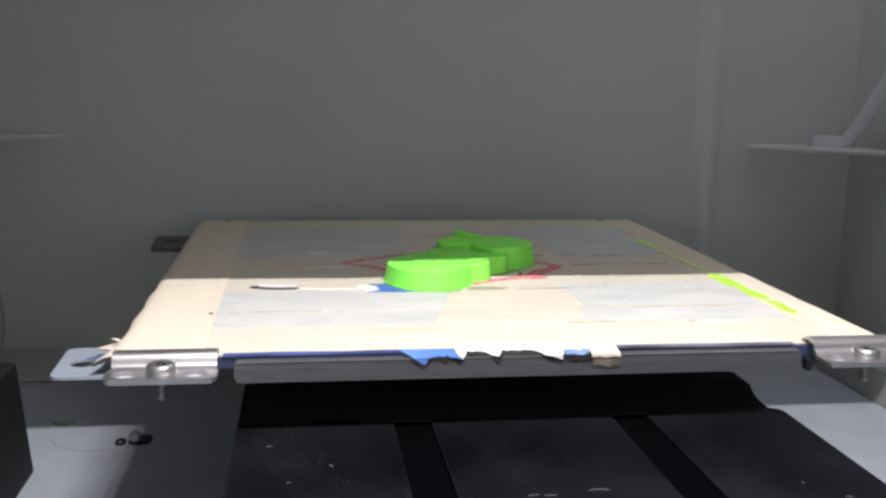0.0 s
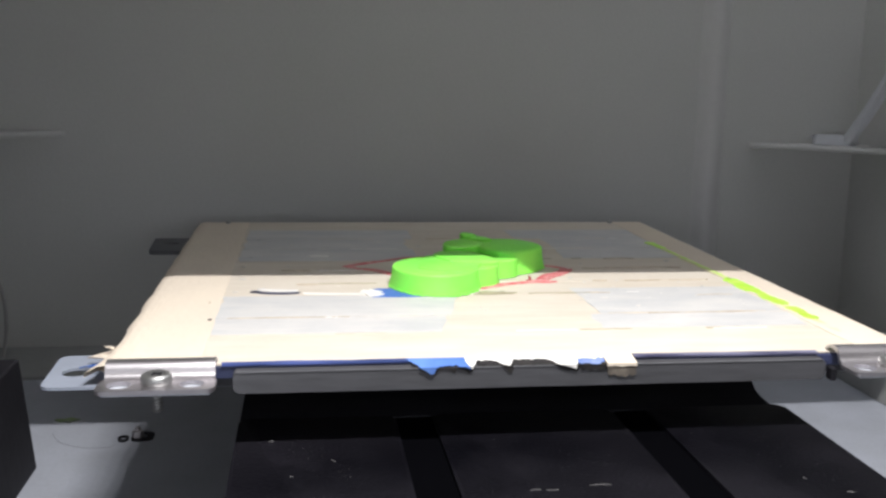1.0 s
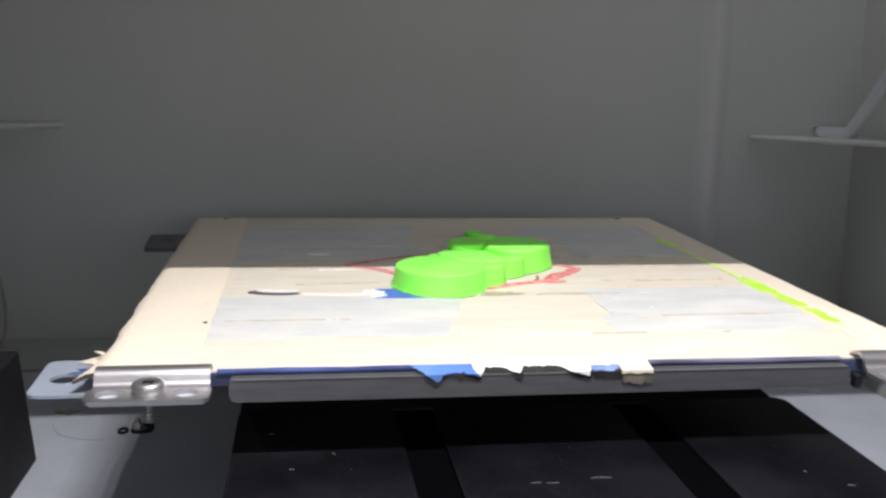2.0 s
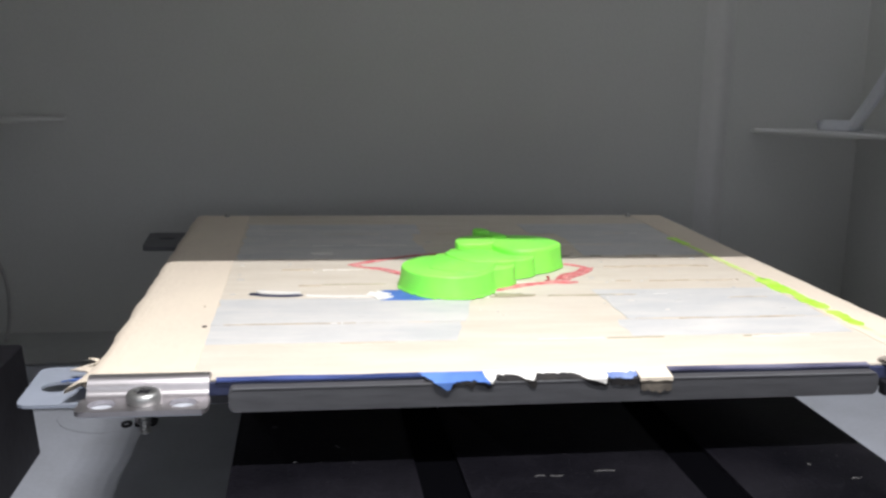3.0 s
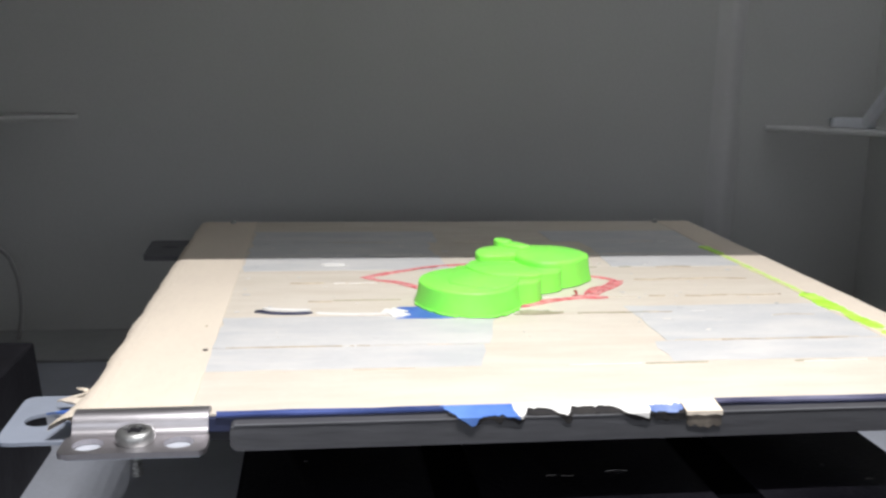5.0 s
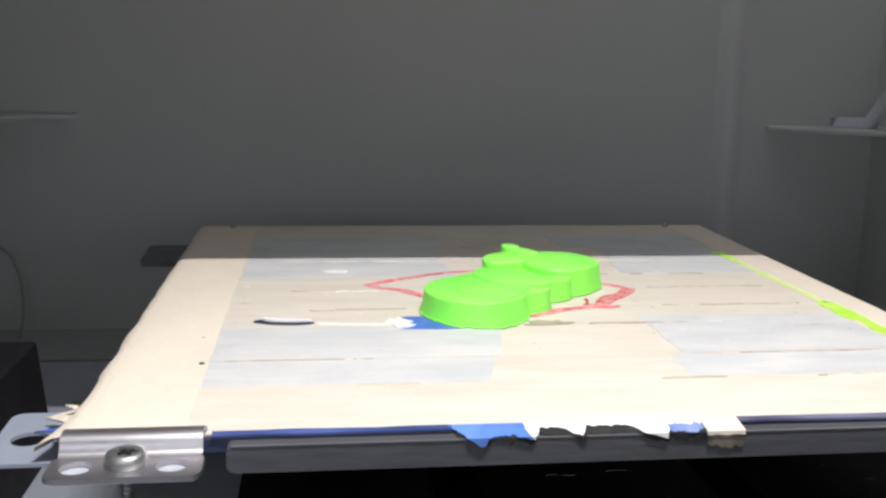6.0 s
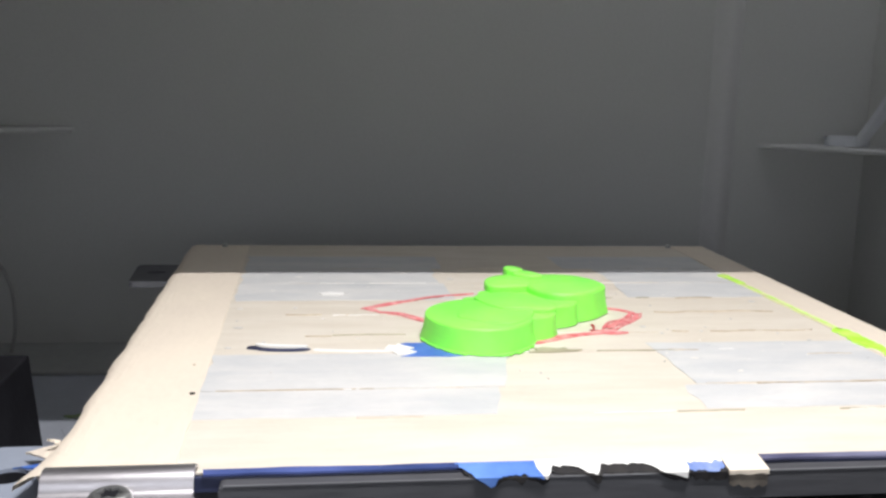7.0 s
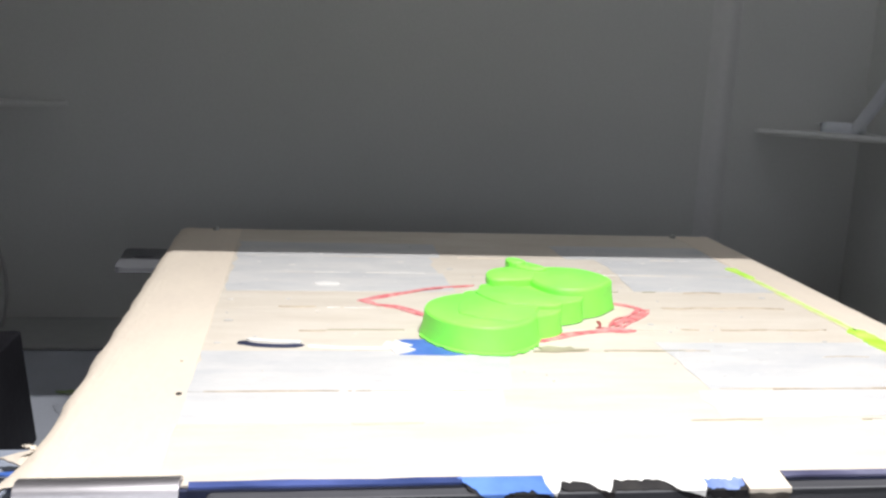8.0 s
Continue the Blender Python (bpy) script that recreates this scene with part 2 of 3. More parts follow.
def ribbon(pts, width, z, bm=None, taper=True, thick=0.006):
    """A flat stroke along points in x, y; width may be a list."""
    bm = bm or bmesh.new()
    n = len(pts)
    left, right = [], []
    for i, p in enumerate(pts):
        a, b = Vector(pts[max(i - 1, 0)]), Vector(pts[min(i + 1, n - 1)])
        d = (b - a).normalized()
        s = Vector((-d.y, d.x))
        w = width[i] if isinstance(width, list) else width
        if taper:
            w *= min(1, 0.25 + min(i, n - 1 - i) * 0.5)
        q = Vector(p)
        left.append(q + s * w / 2)
        right.append(q - s * w / 2)
    top_l, top_r = [bm.verts.new(P(v.x, v.y, z)) for v in left], [bm.verts.new(P(v.x, v.y, z)) for v in right]
    low_l, low_r = [bm.verts.new(P(v.x, v.y, z - thick)) for v in left], [bm.verts.new(P(v.x, v.y, z - thick)) for v in right]
    for i in range(n - 1):
        bm.faces.new((top_r[i], top_r[i + 1], top_l[i + 1], top_l[i]))
        bm.faces.new((top_l[i], top_l[i + 1], low_l[i + 1], low_l[i]))
        bm.faces.new((low_r[i], low_r[i + 1], top_r[i + 1], top_r[i]))
    return bm


def flap(points, y_top, y_low, thick=0.006, top=-0.999, bend=0.012):
    """A torn piece that hangs over the front edge: its lower border in x, z, from left to right; it leans from y_top to y_low below its top."""
    bm = bmesh.new()
    xs = sorted({round(points[0][0] + (points[-1][0] - points[0][0]) * k / 40, 5) for k in range(41)} | {x for x, _ in points})
    border = lambda x: float(np.interp(x, [p[0] for p in points], [p[1] for p in points]))
    rows = []
    for x in xs:
        low = min(top - 0.002, border(x) + 0.003 * wob(x, 3, 60))
        b = max(low, top - bend)
        f = (top - b) / bend
        line = [(y_top, top), (y_top + (y_low - y_top) * f, b), (y_low + (y_top - y_low) * (1 - f), low)]
        rows.append([bm.verts.new(P(x, y, z)) for y, z in line] + [bm.verts.new(P(x, y + thick, z)) for y, z in line[::-1]])
    for a, b in zip(rows, rows[1:]):
        for k in range(6):
            bm.faces.new((a[k], b[k], b[(k + 1) % 6], a[(k + 1) % 6]))
    bm.faces.new(rows[0])
    bm.faces.new(rows[-1][::-1])
    bmesh.ops.remove_doubles(bm, verts=bm.verts, dist=1e-6)
    return bm


# ---- the chamber ----
def build_chamber():
    S = "structure"
    solo("floor", box(-2.7, 0.7, -2.1, 4.4, 7.2, -2.0), FLOOR, (0.8, 4, -2.0), "pale grey painted steel floor of the chamber", "floor", S)
    back = box(-2.7, 7.0, -2.0, 4.4, 7.2, 4.3)
    solo("wall_back", back, WALL, (0.8, 7.0, -2.0), "grey powder-coated steel back wall", "wall", S)
    # soft vertical bead on the back wall, its highlight put into the colour
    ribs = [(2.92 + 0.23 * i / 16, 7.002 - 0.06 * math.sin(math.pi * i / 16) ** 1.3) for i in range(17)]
    solo("trim", prism(ribs, -1.99, 4.28), BEAD_LIGHT, (3.03, 7.0, -2.0), "rounded vertical bead on the back wall, paler for its highlight", "trim", S, smooth=True)
    solo("wall_left", box(-2.7, 4.9, -2.0, -2.5, 7.0, 4.3), SIDE, (-2.6, 6, -2.0), "unseen left side wall, darkened to cut bounced light", "wall", S)
    # out of view; dark colour added to keep lamp bounce off the floor
    solo("wall_left_front", box(-2.7, 0.7, -2.0, -2.5, 4.9, 4.3), UNSEEN_DARK, (-2.6, 2.8, -2.0), "unseen dark side panel added to cut bounced light", "wall", S)
    solo("wall_right", box(4.2, 4.9, -2.0, 4.4, 7.0, 4.3), WALL, (4.3, 6, -2.0), "grey powder-coated steel side wall", "wall", S)
    # out of view as well, dark to cut bounced light on the right
    solo("wall_right_front", box(4.2, 0.7, -2.0, 4.4, 4.9, 4.3), UNSEEN_DARK, (4.3, 2.8, -2.0), "unseen dark side panel added to cut bounced light", "wall", S)
    # unseen ceiling; the gap at the back right is added to light the wall
    solo("ceiling", box(-2.7, 0.7, 4.3, 1.65, 7.2, 4.5, bm=box(1.65, 0.7, 4.3, 4.4, 4.4, 4.5)), WALL, (0.8, 4, 4.0), "unseen grey ceiling, left open at the back right to light the back wall", "ceiling", S)
    # added front panels, out of view, that narrow the opening and dim the front
    solo("wall_front", box(-2.5, 0.7, 0.14, 4.2, 0.8, 4.3), UNSEEN_DARK, (0.8, 0.75, 3.0), "unseen dark strip added above the front opening to limit light", "wall", S)
    solo("wall_front_low", box(-2.5, 0.7, -2.0, 4.2, 0.8, -0.95), UNSEEN_DARK, (0.8, 0.75, -2.0), "unseen dark panel added below the front opening to limit light", "wall", S)
    solo("wall_front_side", box(-2.5, 0.7, -0.95, -1.7, 0.8, 0.14, bm=box(2.0, 0.7, -0.95, 4.2, 0.8, 0.14)), UNSEEN_DARK, (0.8, 0.75, -0.95), "unseen dark panels added beside the front opening to limit light", "wall", S)
    # unseen panel, placed so that its lower edge casts the platform's shadow line
    solo("shade_panel", box(-2.5, 3.665, 0.62, 4.2, 3.745, 4.3), UNSEEN_DARK, (0.8, 3.74, 0.62), "unseen dark panel across the chamber that shades the platform's rear", "beam", S)
    solo("floor_step", box(-2.5, 6.30, -2.0, 4.2, 7.0, -1.975, 0.008), STEP, (0.8, 6.8, -2.0), "low dark grey step along the back wall", "floor step", S)
    solo("floor_step_side", box(3.62, 0.8, -2.0, 4.2, 6.30, -1.78, 0.008), STEP, (3.9, 4, -2.0), "low dark grey step along the side wall", "floor step", S)
    # gusset shelves in both back corners
    for pts, at in (([(3.33, 7.0), (4.2, 6.45), (4.2, 7.0)], (4.0, 6.8, -0.505)), ([(-1.62, 7.0), (-2.5, 6.46), (-2.5, 7.0)], (-2.3, 6.8, -0.475))):
        z = at[2]
        sh = thing("corner_shelf", at, "grey steel corner shelf with a folded front lip", "shelf", "corner shelves")
        part("shelf_plate", prism(pts, z, z + 0.03), WALL, sh)
        a, b = Vector((*pts[0], 0)), Vector((*pts[1], 0))
        d = (b - a).normalized() * 0.02
        part("front_lip", tube([(a.x + d.x, a.y - 0.035, z + 0.012), (b.x - d.x, b.y - 0.025, z + 0.012)], 0.022), WALL, sh, "bright folded front lip")
    clamp = thing("rod_clamp", (3.88, 6.82, -0.475), "pale plastic clamp with a slanting grey rod", "clamp")
    part("clamp_body", prism(rounded([(3.80, 6.90), (4.02, 6.74), (4.16, 6.84), (3.86, 6.97)], 0.05), -0.473, -0.40, bevel=0.03), CLAMP, clamp, smooth=True)
    part("rod", tube([(4.028, 6.780, -0.437), (4.068, 6.620, -0.228), (4.091, 6.450, -0.006), (4.15, 5.75, 1.0)], 0.048), CLAMP, clamp)
    solo("cable", tube(spline([(-2.45, 6.75, -1.15), (-2.115, 6.75, -1.34), (-2.035, 6.75, -1.47), (-2.005, 6.75, -1.62), (-2.006, 6.74, -1.82), (-2.03, 6.72, -1.96)], 6, False), 0.014), CABLE, (-2.03, 6.72, -1.98), "thin grey-brown cable hanging along the wall", "cable", smooth=True)


# ---- the lamp over the platform ----
def build_lamp():
    bar = thing("lamp_bar", (0.97, LED_Y, LED_Z), "grey lamp bar with a row of small white lights", "lamp")
    part("housing", box(0.15, LED_Y - 0.1, LED_Z, 1.80, LED_Y + 0.1, LED_Z + 0.12, 0.01), WALL, bar)
    part("bracket", box(0.85, LED_Y - 0.05, LED_Z + 0.12, 1.10, LED_Y + 0.05, 4.3), WALL, bar)
    for x in LED_X:
        part("lens_holder", box(x - 0.06, LED_Y - 0.03, LED_Z - 0.006, x + 0.06, LED_Y + 0.03, LED_Z), LENS, bar)


# ---- black base and box on the floor ----
def build_base():
    base = thing("base_unit", (0.8479, 2.7918, -2.0), "black plastic base with three dusty plates on the chamber floor", "base")
    body = prism(rounded([(-0.2423, 1.4476), (1.9570, 1.4476), (1.9570, 3.5725), (1.9105, 3.5725), (1.9180, 3.681), (1.9336, 3.7638), (1.976, 3.8878), (1.976, 4.085), (-0.2423, 4.085)], 0.0186), -2.0, -1.380, bevel=0.012)
    part("body", body, BLACK, base, smooth=True)
    for x0, x1 in ((-0.2375, 0.354), (0.4984, 1.2181), (1.3649, 1.9440)):
        part("plate", prism(rounded([(x0, 1.4683), (x1, 1.4683), (x1, 3.5673), (x0, 3.5673)], 0.0362), -1.379, -1.3000, bevel=0.008), PLATE, base, "dusty glossy black plate", smooth=True)
    part("rear_hood", prism(rounded([(-0.235, 3.5704), (1.9050, 3.5704), (1.912, 3.68), (1.928, 3.764), (1.970, 3.8878), (1.970, 4.0746), (-0.235, 4.0746)], 0.0155), -1.379, -1.3065, bevel=0.006), BLACK, base, "dull black rear hood", smooth=True)
    # channels are shallow; the shade of their depth is put into the black
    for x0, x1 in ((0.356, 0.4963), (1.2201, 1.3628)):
        part("channel", box(x0, 1.4683, -1.379, x1, 3.5694, -1.312), CHANNEL_SHADE, base, "shallow channel between the plates, blackened for the shade of a deep one")
    # crumbs and scratches that lie on the plates
    rng = random.Random(4)
    bm = bmesh.new()
    for k in range(230):
        cx, cy = rng.choice(((0.031, 3.2261), (0.1241, 3.0503), (0., 3.4122), (0.7445, 3.3088), (0.9823, 3.102), (1.6544, 3.102), (1.7578, 2.8952), (1.551, 3.3605), (0.8789, 2.9469)))
        x, y = cx + rng.gauss(0, 0.0517), cy + rng.gauss(0, 0.0724)
        if not any(a < x < b for a, b in ((-0.2068, 0.3412), (0.517, 1.1994), (1.3856, 1.8922))):
            continue
        r = rng.choice((0.0004, 0.0005, 0.0006, 0.0007, 0.0010))
        pts = [(x + r * rng.uniform(0.517, 1.3442) * math.cos(a), y + r * rng.uniform(0.4136, 2.4816) * math.sin(a)) for a in (0.2068, 1.6544, 2.9986, 4.4462, 5.5836)]
        prism(pts, -1.2998, -1.2998 + r, bm)
    # pale scratches and scraps
    for pts, w in (([(0.7238, 2.8394), (0.7393, 2.8435), (0.76, 2.8425)], 0.0014), ([(0.7755, 2.8394), (0.7962, 2.8352), (0.8169, 2.8373)], 0.0017), ([(0.9265, 2.86), (0.9678, 2.8642), (0.9978, 2.858)], 0.0022), ([(1.7475, 2.7298), (1.7588, 2.7339), (1.7733, 2.7277)], 0.0022),
                   ([(1.6606, 2.8456), (1.6637, 2.8559), (1.6678, 2.8414)], 0.0017), ([(-0.1189, 3.3284), (-0.1086, 3.3315), (-0.1003, 3.3305)], 0.0014), ([(0.0982, 3.1434), (0.1065, 3.1361), (0.1137, 3.1227)], 0.0014), ([(-0.0414, 3.0141), (-0.0352, 3.0172), (-0.0269, 3.0131)], 0.0014)):
        ribbon(spline(pts, 4, False), w, -1.2975, bm, thick=0.0016)
    solo("crumbs", bm, SPECK, (0.8272, 3.102, -1.3000), "tiny pale plastic crumbs scattered on the black plates", "crumbs", "stuff")
    bm = box(-2.4, 2.4, -2.0, -1.333, 4.855, -1.41)
    for v in bm.verts:
        if v.co.z > 0.01:
            v.co.x -= 0.041 * U if v.co.x > -1.5 * U else 0
            v.co.y -= 0.05 * U if v.co.y > 4 * U else 0
    bmesh.ops.bevel(bm, geom=list(bm.edges), offset=0.012 * U, segments=2, affect="EDGES", profile=0.5)
    solo("black_box", bm, BLACK, (-1.8, 4.0, -2.0), "matt black tapered plastic box on the chamber floor", "box")


def build_floor_bits():
    nut = thing("floor_screw", (-0.905, 5.225, -2.0), "shiny zinc screw in a dark slot of the floor", "screw")
    part("slot_ring", holed(rounded([(-0.935, 5.165), (-0.815, 5.17), (-0.815, 5.30), (-0.935, 5.30)], 0.045), [(-0.885, 5.24, 0.03, 0.035)], -1.999, -1.992), BLACK, nut, "black slot rim")
    part("head", lathe([(0.032, -1.998), (0.034, -1.975), (0.030, -1.958), (0.016, -1.950)], -0.900, 5.225, 6), STEEL, nut, smooth=True)
    part("stud", lathe([(0.014, -1.950), (0.014, -1.938), (0.009, -1.934)], -0.900, 5.225, 12), STEEL, nut, smooth=True)
    part("washer", holed([(-0.975 + 0.030 * math.cos(k * math.tau / 16), 5.205 + 0.042 * math.sin(k * math.tau / 16)) for k in range(16)], [(-0.975, 5.205, 0.017, 0.025)], -1.999, -1.988), BLACK, nut, "dark washer")
    smear = [(-1.342 + 0.06 * math.cos(a) * (1 + 0.3 * math.sin(3 * a)), 5.530 + 0.03 * math.sin(a) * (1 + 0.4 * math.cos(5 * a))) for a in [k * math.tau / 22 for k in range(22)]]
    solo("green_patch", prism(smear, -2.0, -1.994), DULL_GREEN, (-1.342, 5.530, -2.0), "small flat dull green patch on the floor", "scrap")
    solo("hair", tube(spline([(-1.372, 5.320, -1.995), (-1.292, 5.170, -1.993), (-1.132, 5.090, -1.995), (-0.992, 5.110, -1.995)], 6, False), 0.001, sides=5), STRAND, (-1.212, 5.200, -2.0), "fine dark strand curled on the floor", "strand")


# ---- the moving platform ----
def build_platform():
    bed = thing("build_platform", (0.84, 3.45, -1.12), "heated build platform covered with beige masking tape", "platform")
    part("carrier", box(-0.55, 3.522, -1.10, 2.25, 6.581, -1.055, 0.01), BOARD, bed, "dark carrier plate")
    part("board", box(-0.63, 3.475, -1.054, 2.32, 6.639, -1.010, 0.004), NAVY, bed, "dark board with blue tape round its edge")
    bar = prism(rounded([(-0.235, -1.094), (1.945, -1.094), (1.945, -1.016), (-0.235, -1.016)], 0.018), 0, 1)
    for v in bar.verts:
        x, s, t = v.co.x / U, v.co.y / U, v.co.z / U - EYE
        v.co = P(x, 3.43 + 0.047 * t, s)
    front = [e for e in bar.edges if all(v.co.y < 3.44 * U for v in e.verts)]
    bmesh.ops.bevel(bar, geom=front, offset=0.006 * U, segments=2, affect="EDGES", profile=0.5)
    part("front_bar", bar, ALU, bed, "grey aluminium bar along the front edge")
    # thin pale strip painted in for the lit top edge of the bar
    part("edge_glint", box(-0.222, 3.4275, -1.0185, 1.932, 3.4335, -1.0155), EDGE_GLINT, bed, "pale strip for the lit edge of the bar")
    part("catch", box(1.972, 3.43, -1.103, 1.996, 3.47, -1.053, 0.006), BLACK, bed, "small black catch")
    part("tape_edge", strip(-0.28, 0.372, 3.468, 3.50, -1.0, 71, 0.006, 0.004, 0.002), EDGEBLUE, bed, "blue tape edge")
    part("tape_edge", strip(1.207, 1.94, 3.468, 3.50, -1.0, 72, 0.006, 0.004, 0.002), LAVENDER, bed, "dull blue tape edge")

    # beige strips along x, then the borders along y, then the worn grey ones
    seams = [3.488, 3.840, 4.101, 4.496, 4.747, 5.056, 5.326, 5.645, 5.982, 6.320, 6.648]
    for i, (a, b) in enumerate(zip(seams, seams[1:])):
        part("tape_strip", strip(-0.60, 2.30, a - 0.004, b + 0.004, -1.0015 + 0.0008 * (i % 2), i + 1, wave=0.0008), TAPE, bed, smooth=True)
    for x0, x1, seed in ((-0.62, -0.35, 31), (2.13, 2.335, 32)):
        part("border_strip", strip(x0, x1, 3.492, 6.644, -0.9985, seed, 0.008, rag=0.004, wave=0.0008, ends=0.006), EDGE_TAPE, bed, "beige tape border", smooth=True)
    greys = [
        (-0.358, 0.60, 3.855, 4.099, (0.0, -0.05)), (-0.350, 0.72, 4.108, 4.496, (-0.01, -0.1)),
        (1.222, 2.11, 3.864, 4.091, (0.0, 0.0)), (1.275, 2.11, 4.101, 4.593, (0.0, 0.0)),
        (-0.335, 0.62, 5.307, 5.645, (0, 0.02)), (-0.33, 0.60, 5.654, 5.982, (0, 0)), (-0.33, 0.66, 5.992, 6.311, (0, 0)),
        (1.47, 2.12, 5.346, 5.645, (-0.03, 0)), (1.45, 2.125, 5.654, 5.982, (0.03, 0)), (1.30, 2.12, 5.992, 6.311, (0, 0)),
    ]
    for i, (x0, x1, y0, y1, sl) in enumerate(greys):
        part("worn_strip", strip(x0, x1, y0, y1, -0.9992, 50 + i, 0.005, 0.010, 0.0003, sl, ends=0.022), GREY, bed, "worn grey tape", smooth=True)

    # left flank: the tape bulges over the edge and runs down
    bm = bmesh.new()
    rows = []
    for j in range(56):
        y = 3.50 + 3.155 * j / 55
        flare = max(0.0, 1 - (y - 3.5) / 0.40)
        out = 0.012 * wob(y, 5, 5) + 0.006 * wob(y, 9, 22) + 0.05 * flare ** 2
        prof = [(-0.60, -0.9978), (-0.645, -1.000), (-0.672 - out * 0.5, -1.008), (-0.690 - out, -1.03), (-0.684 - out * 1.2, -1.052 - 0.012 * wob(y, 2, 9))]
        rows.append([bm.verts.new(P(x, y, z + 0.002 * wob(x, y, 12))) for x, z in prof])
    for a, b in zip(rows, rows[1:]):
        for k in range(4):
            bm.faces.new((a[k], a[k + 1], b[k + 1], b[k]))
    part("side_tape", bm, EDGE_TAPE, bed, "beige tape folded over the edge", smooth=True)
    bm = bmesh.new()
    rows = []
    for j in range(40):
        y = 3.50 + 3.155 * j / 39
        out = 0.008 * wob(y, 15, 5)
        rows.append([bm.verts.new(P(x, y, z)) for x, z in ((2.30, -0.9978), (2.332, -1.000), (2.345 + out, -1.012), (2.350 + out, -1.05))])
    for a, b in zip(rows, rows[1:]):
        for k in range(3):
            bm.faces.new((a[k], a[k + 1], b[k + 1], b[k]))
    part("side_tape", bm, EDGE_TAPE, bed, "beige tape folded over the edge", smooth=True)
    # frayed tape ends at the front left corner: foot from y0 to y1 on the flank, a bent middle and a torn tip
    for y0, y1, foot, tip, m in ((3.71, 3.74, -1.006, (-0.712, 3.728, -1.000), EDGE_TAPE), (3.64, 3.76, -1.022, (-0.785, 3.775, -1.055), EDGE_TAPE),
                                 (3.53, 3.63, -1.030, (-0.738, 3.655, -1.060), EDGE_TAPE), (3.63, 3.68, -1.045, (-0.805, 3.725, -1.077), BLUE), (4.36, 4.39, -1.040, (-0.702, 4.38, -1.058), BLUE)):
        bm = bmesh.new()
        a, b, q = Vector((-0.680, y0, foot)), Vector((-0.680, y1, foot)), Vector(tip)
        top, low = [], []
        for i in range(7):
            u = i / 6
            half = 1 - u
            c = (a + b) / 2 * (1 - u) + q * u + Vector((0, 0, 0.002 * math.sin(math.pi * u)))
            for s in (-1, 1):
                rag = 0.004 * wob(u * 3, y0 + s, 5)
                v = c + (b - a) * (s * half / 2) + Vector((rag, rag, 0.004 * wob(u, y1 + s, 9)))
                top.append(bm.verts.new(P(*v)))
                low.append(bm.verts.new(P(*(v - Vector((0, 0, 0.005))))))
        for i in range(6):
            k = 2 * i
            bm.faces.new((top[k], top[k + 1], top[k + 3], top[k + 2]))
            bm.faces.new((low[k], low[k + 2], low[k + 3], low[k + 1]))
            bm.faces.new((top[k], top[k + 2], low[k + 2], low[k]))
            bm.faces.new((top[k + 1], low[k + 1], low[k + 3], top[k + 3]))
        part("frayed_end", bm, m, bed, "frayed tape end")

    # mounting tabs on the left flank
    part("front_tab", holed(rounded([(-0.895, 3.505), (-0.55, 3.505), (-0.552, 3.884), (-0.905, 3.884)], 0.045), [(-0.806, 3.678, 0.050, 0.052)], -1.091, -1.08), TAB, bed, "pale steel mounting tab with a hole")
    part("rear_tab", holed(rounded([(-0.892, 5.905), (-0.558, 5.905), (-0.559, 6.340), (-0.912, 6.340)], 0.04), [(-0.79, 6.147, 0.05, 0.03)], -1.075, -1.05), SHADED_TAB, bed, "steel mounting tab with a slot, darkened for the shade at the rear")
    for x in (-0.485, 2.105):
        part("rear_screw", lathe([(0.016, -1.0), (0.016, -0.988), (0.010, -0.982)], x, 6.600, 12), ZINC, bed, "small grey screw head", smooth=True)
    # clips with their screws
    for x0, flip in ((-0.657, 1), (1.980, -1)):
        w = 0.370
        prof = [(3.505, -0.987), (3.475, -0.973), (3.450, -0.969), (3.430, -0.972), (3.416, -0.982), (3.409, -0.996), (3.405, -1.008), (3.396, -1.016), (3.380, -1.019)]
        bm = bmesh.new()
        xs = [x0 + 0.004, x0 + 0.012] + [x0 + w * k / 6 for k in range(1, 6)] + [x0 + w - 0.012, x0 + w - 0.004]
        for t in (0, -0.014):
            grid = [[bm.verts.new(P(x, y + (0.010 if t else 0), z + t)) for x in xs] for y, z in prof]
            for a, b in zip(grid, grid[1:]):
                for k in range(len(xs) - 1):
                    bm.faces.new((a[k], a[k + 1], b[k + 1], b[k]))
            if t == 0:
                upper = grid
        rim_u = [r[0] for r in upper], [r[-1] for r in upper]
        rim_l = [r[0] for r in grid], [r[-1] for r in grid]
        for a, b in zip(rim_u, rim_l):
            for k in range(len(a) - 1):
                bm.faces.new((a[k], a[k + 1], b[k + 1], b[k]))
        for k in range(len(xs) - 1):
            bm.faces.new((upper[0][k], upper[0][k + 1], grid[0][k + 1], grid[0][k]))
        clip = part("clip", bm, STEEL, bed, "bent stainless steel clip", smooth=True)
        hx = [x0 + 0.062, x0 + 0.297]
        sx = x0 + 0.182
        fl = rounded([(x0 - 0.008, 3.266), (x0 + w + 0.004, 3.266), (x0 + w + 0.004, 3.394), (x0 - 0.008, 3.394)], 0.03)
        part("flange", holed(fl, [(hx[0], 3.330, 0.040, 0.040), (hx[1], 3.330, 0.040, 0.040)], -1.034, -1.0195), STEEL, clip, "flat flange with two holes")
        part("backing", box(x0 + 0.012, 3.280, -1.043, x0 + w - 0.012, 3.40, -1.0365), PADS, clip, "pale plate under the clip")
        head = lathe([(0.049, -1.019), (0.052, -1.008), (0.052, -0.997), (0.048, -0.989), (0.041, -0.985), (0.034, -0.9840)], sx, 3.345, 36)
        head.faces.ensure_lookup_table()
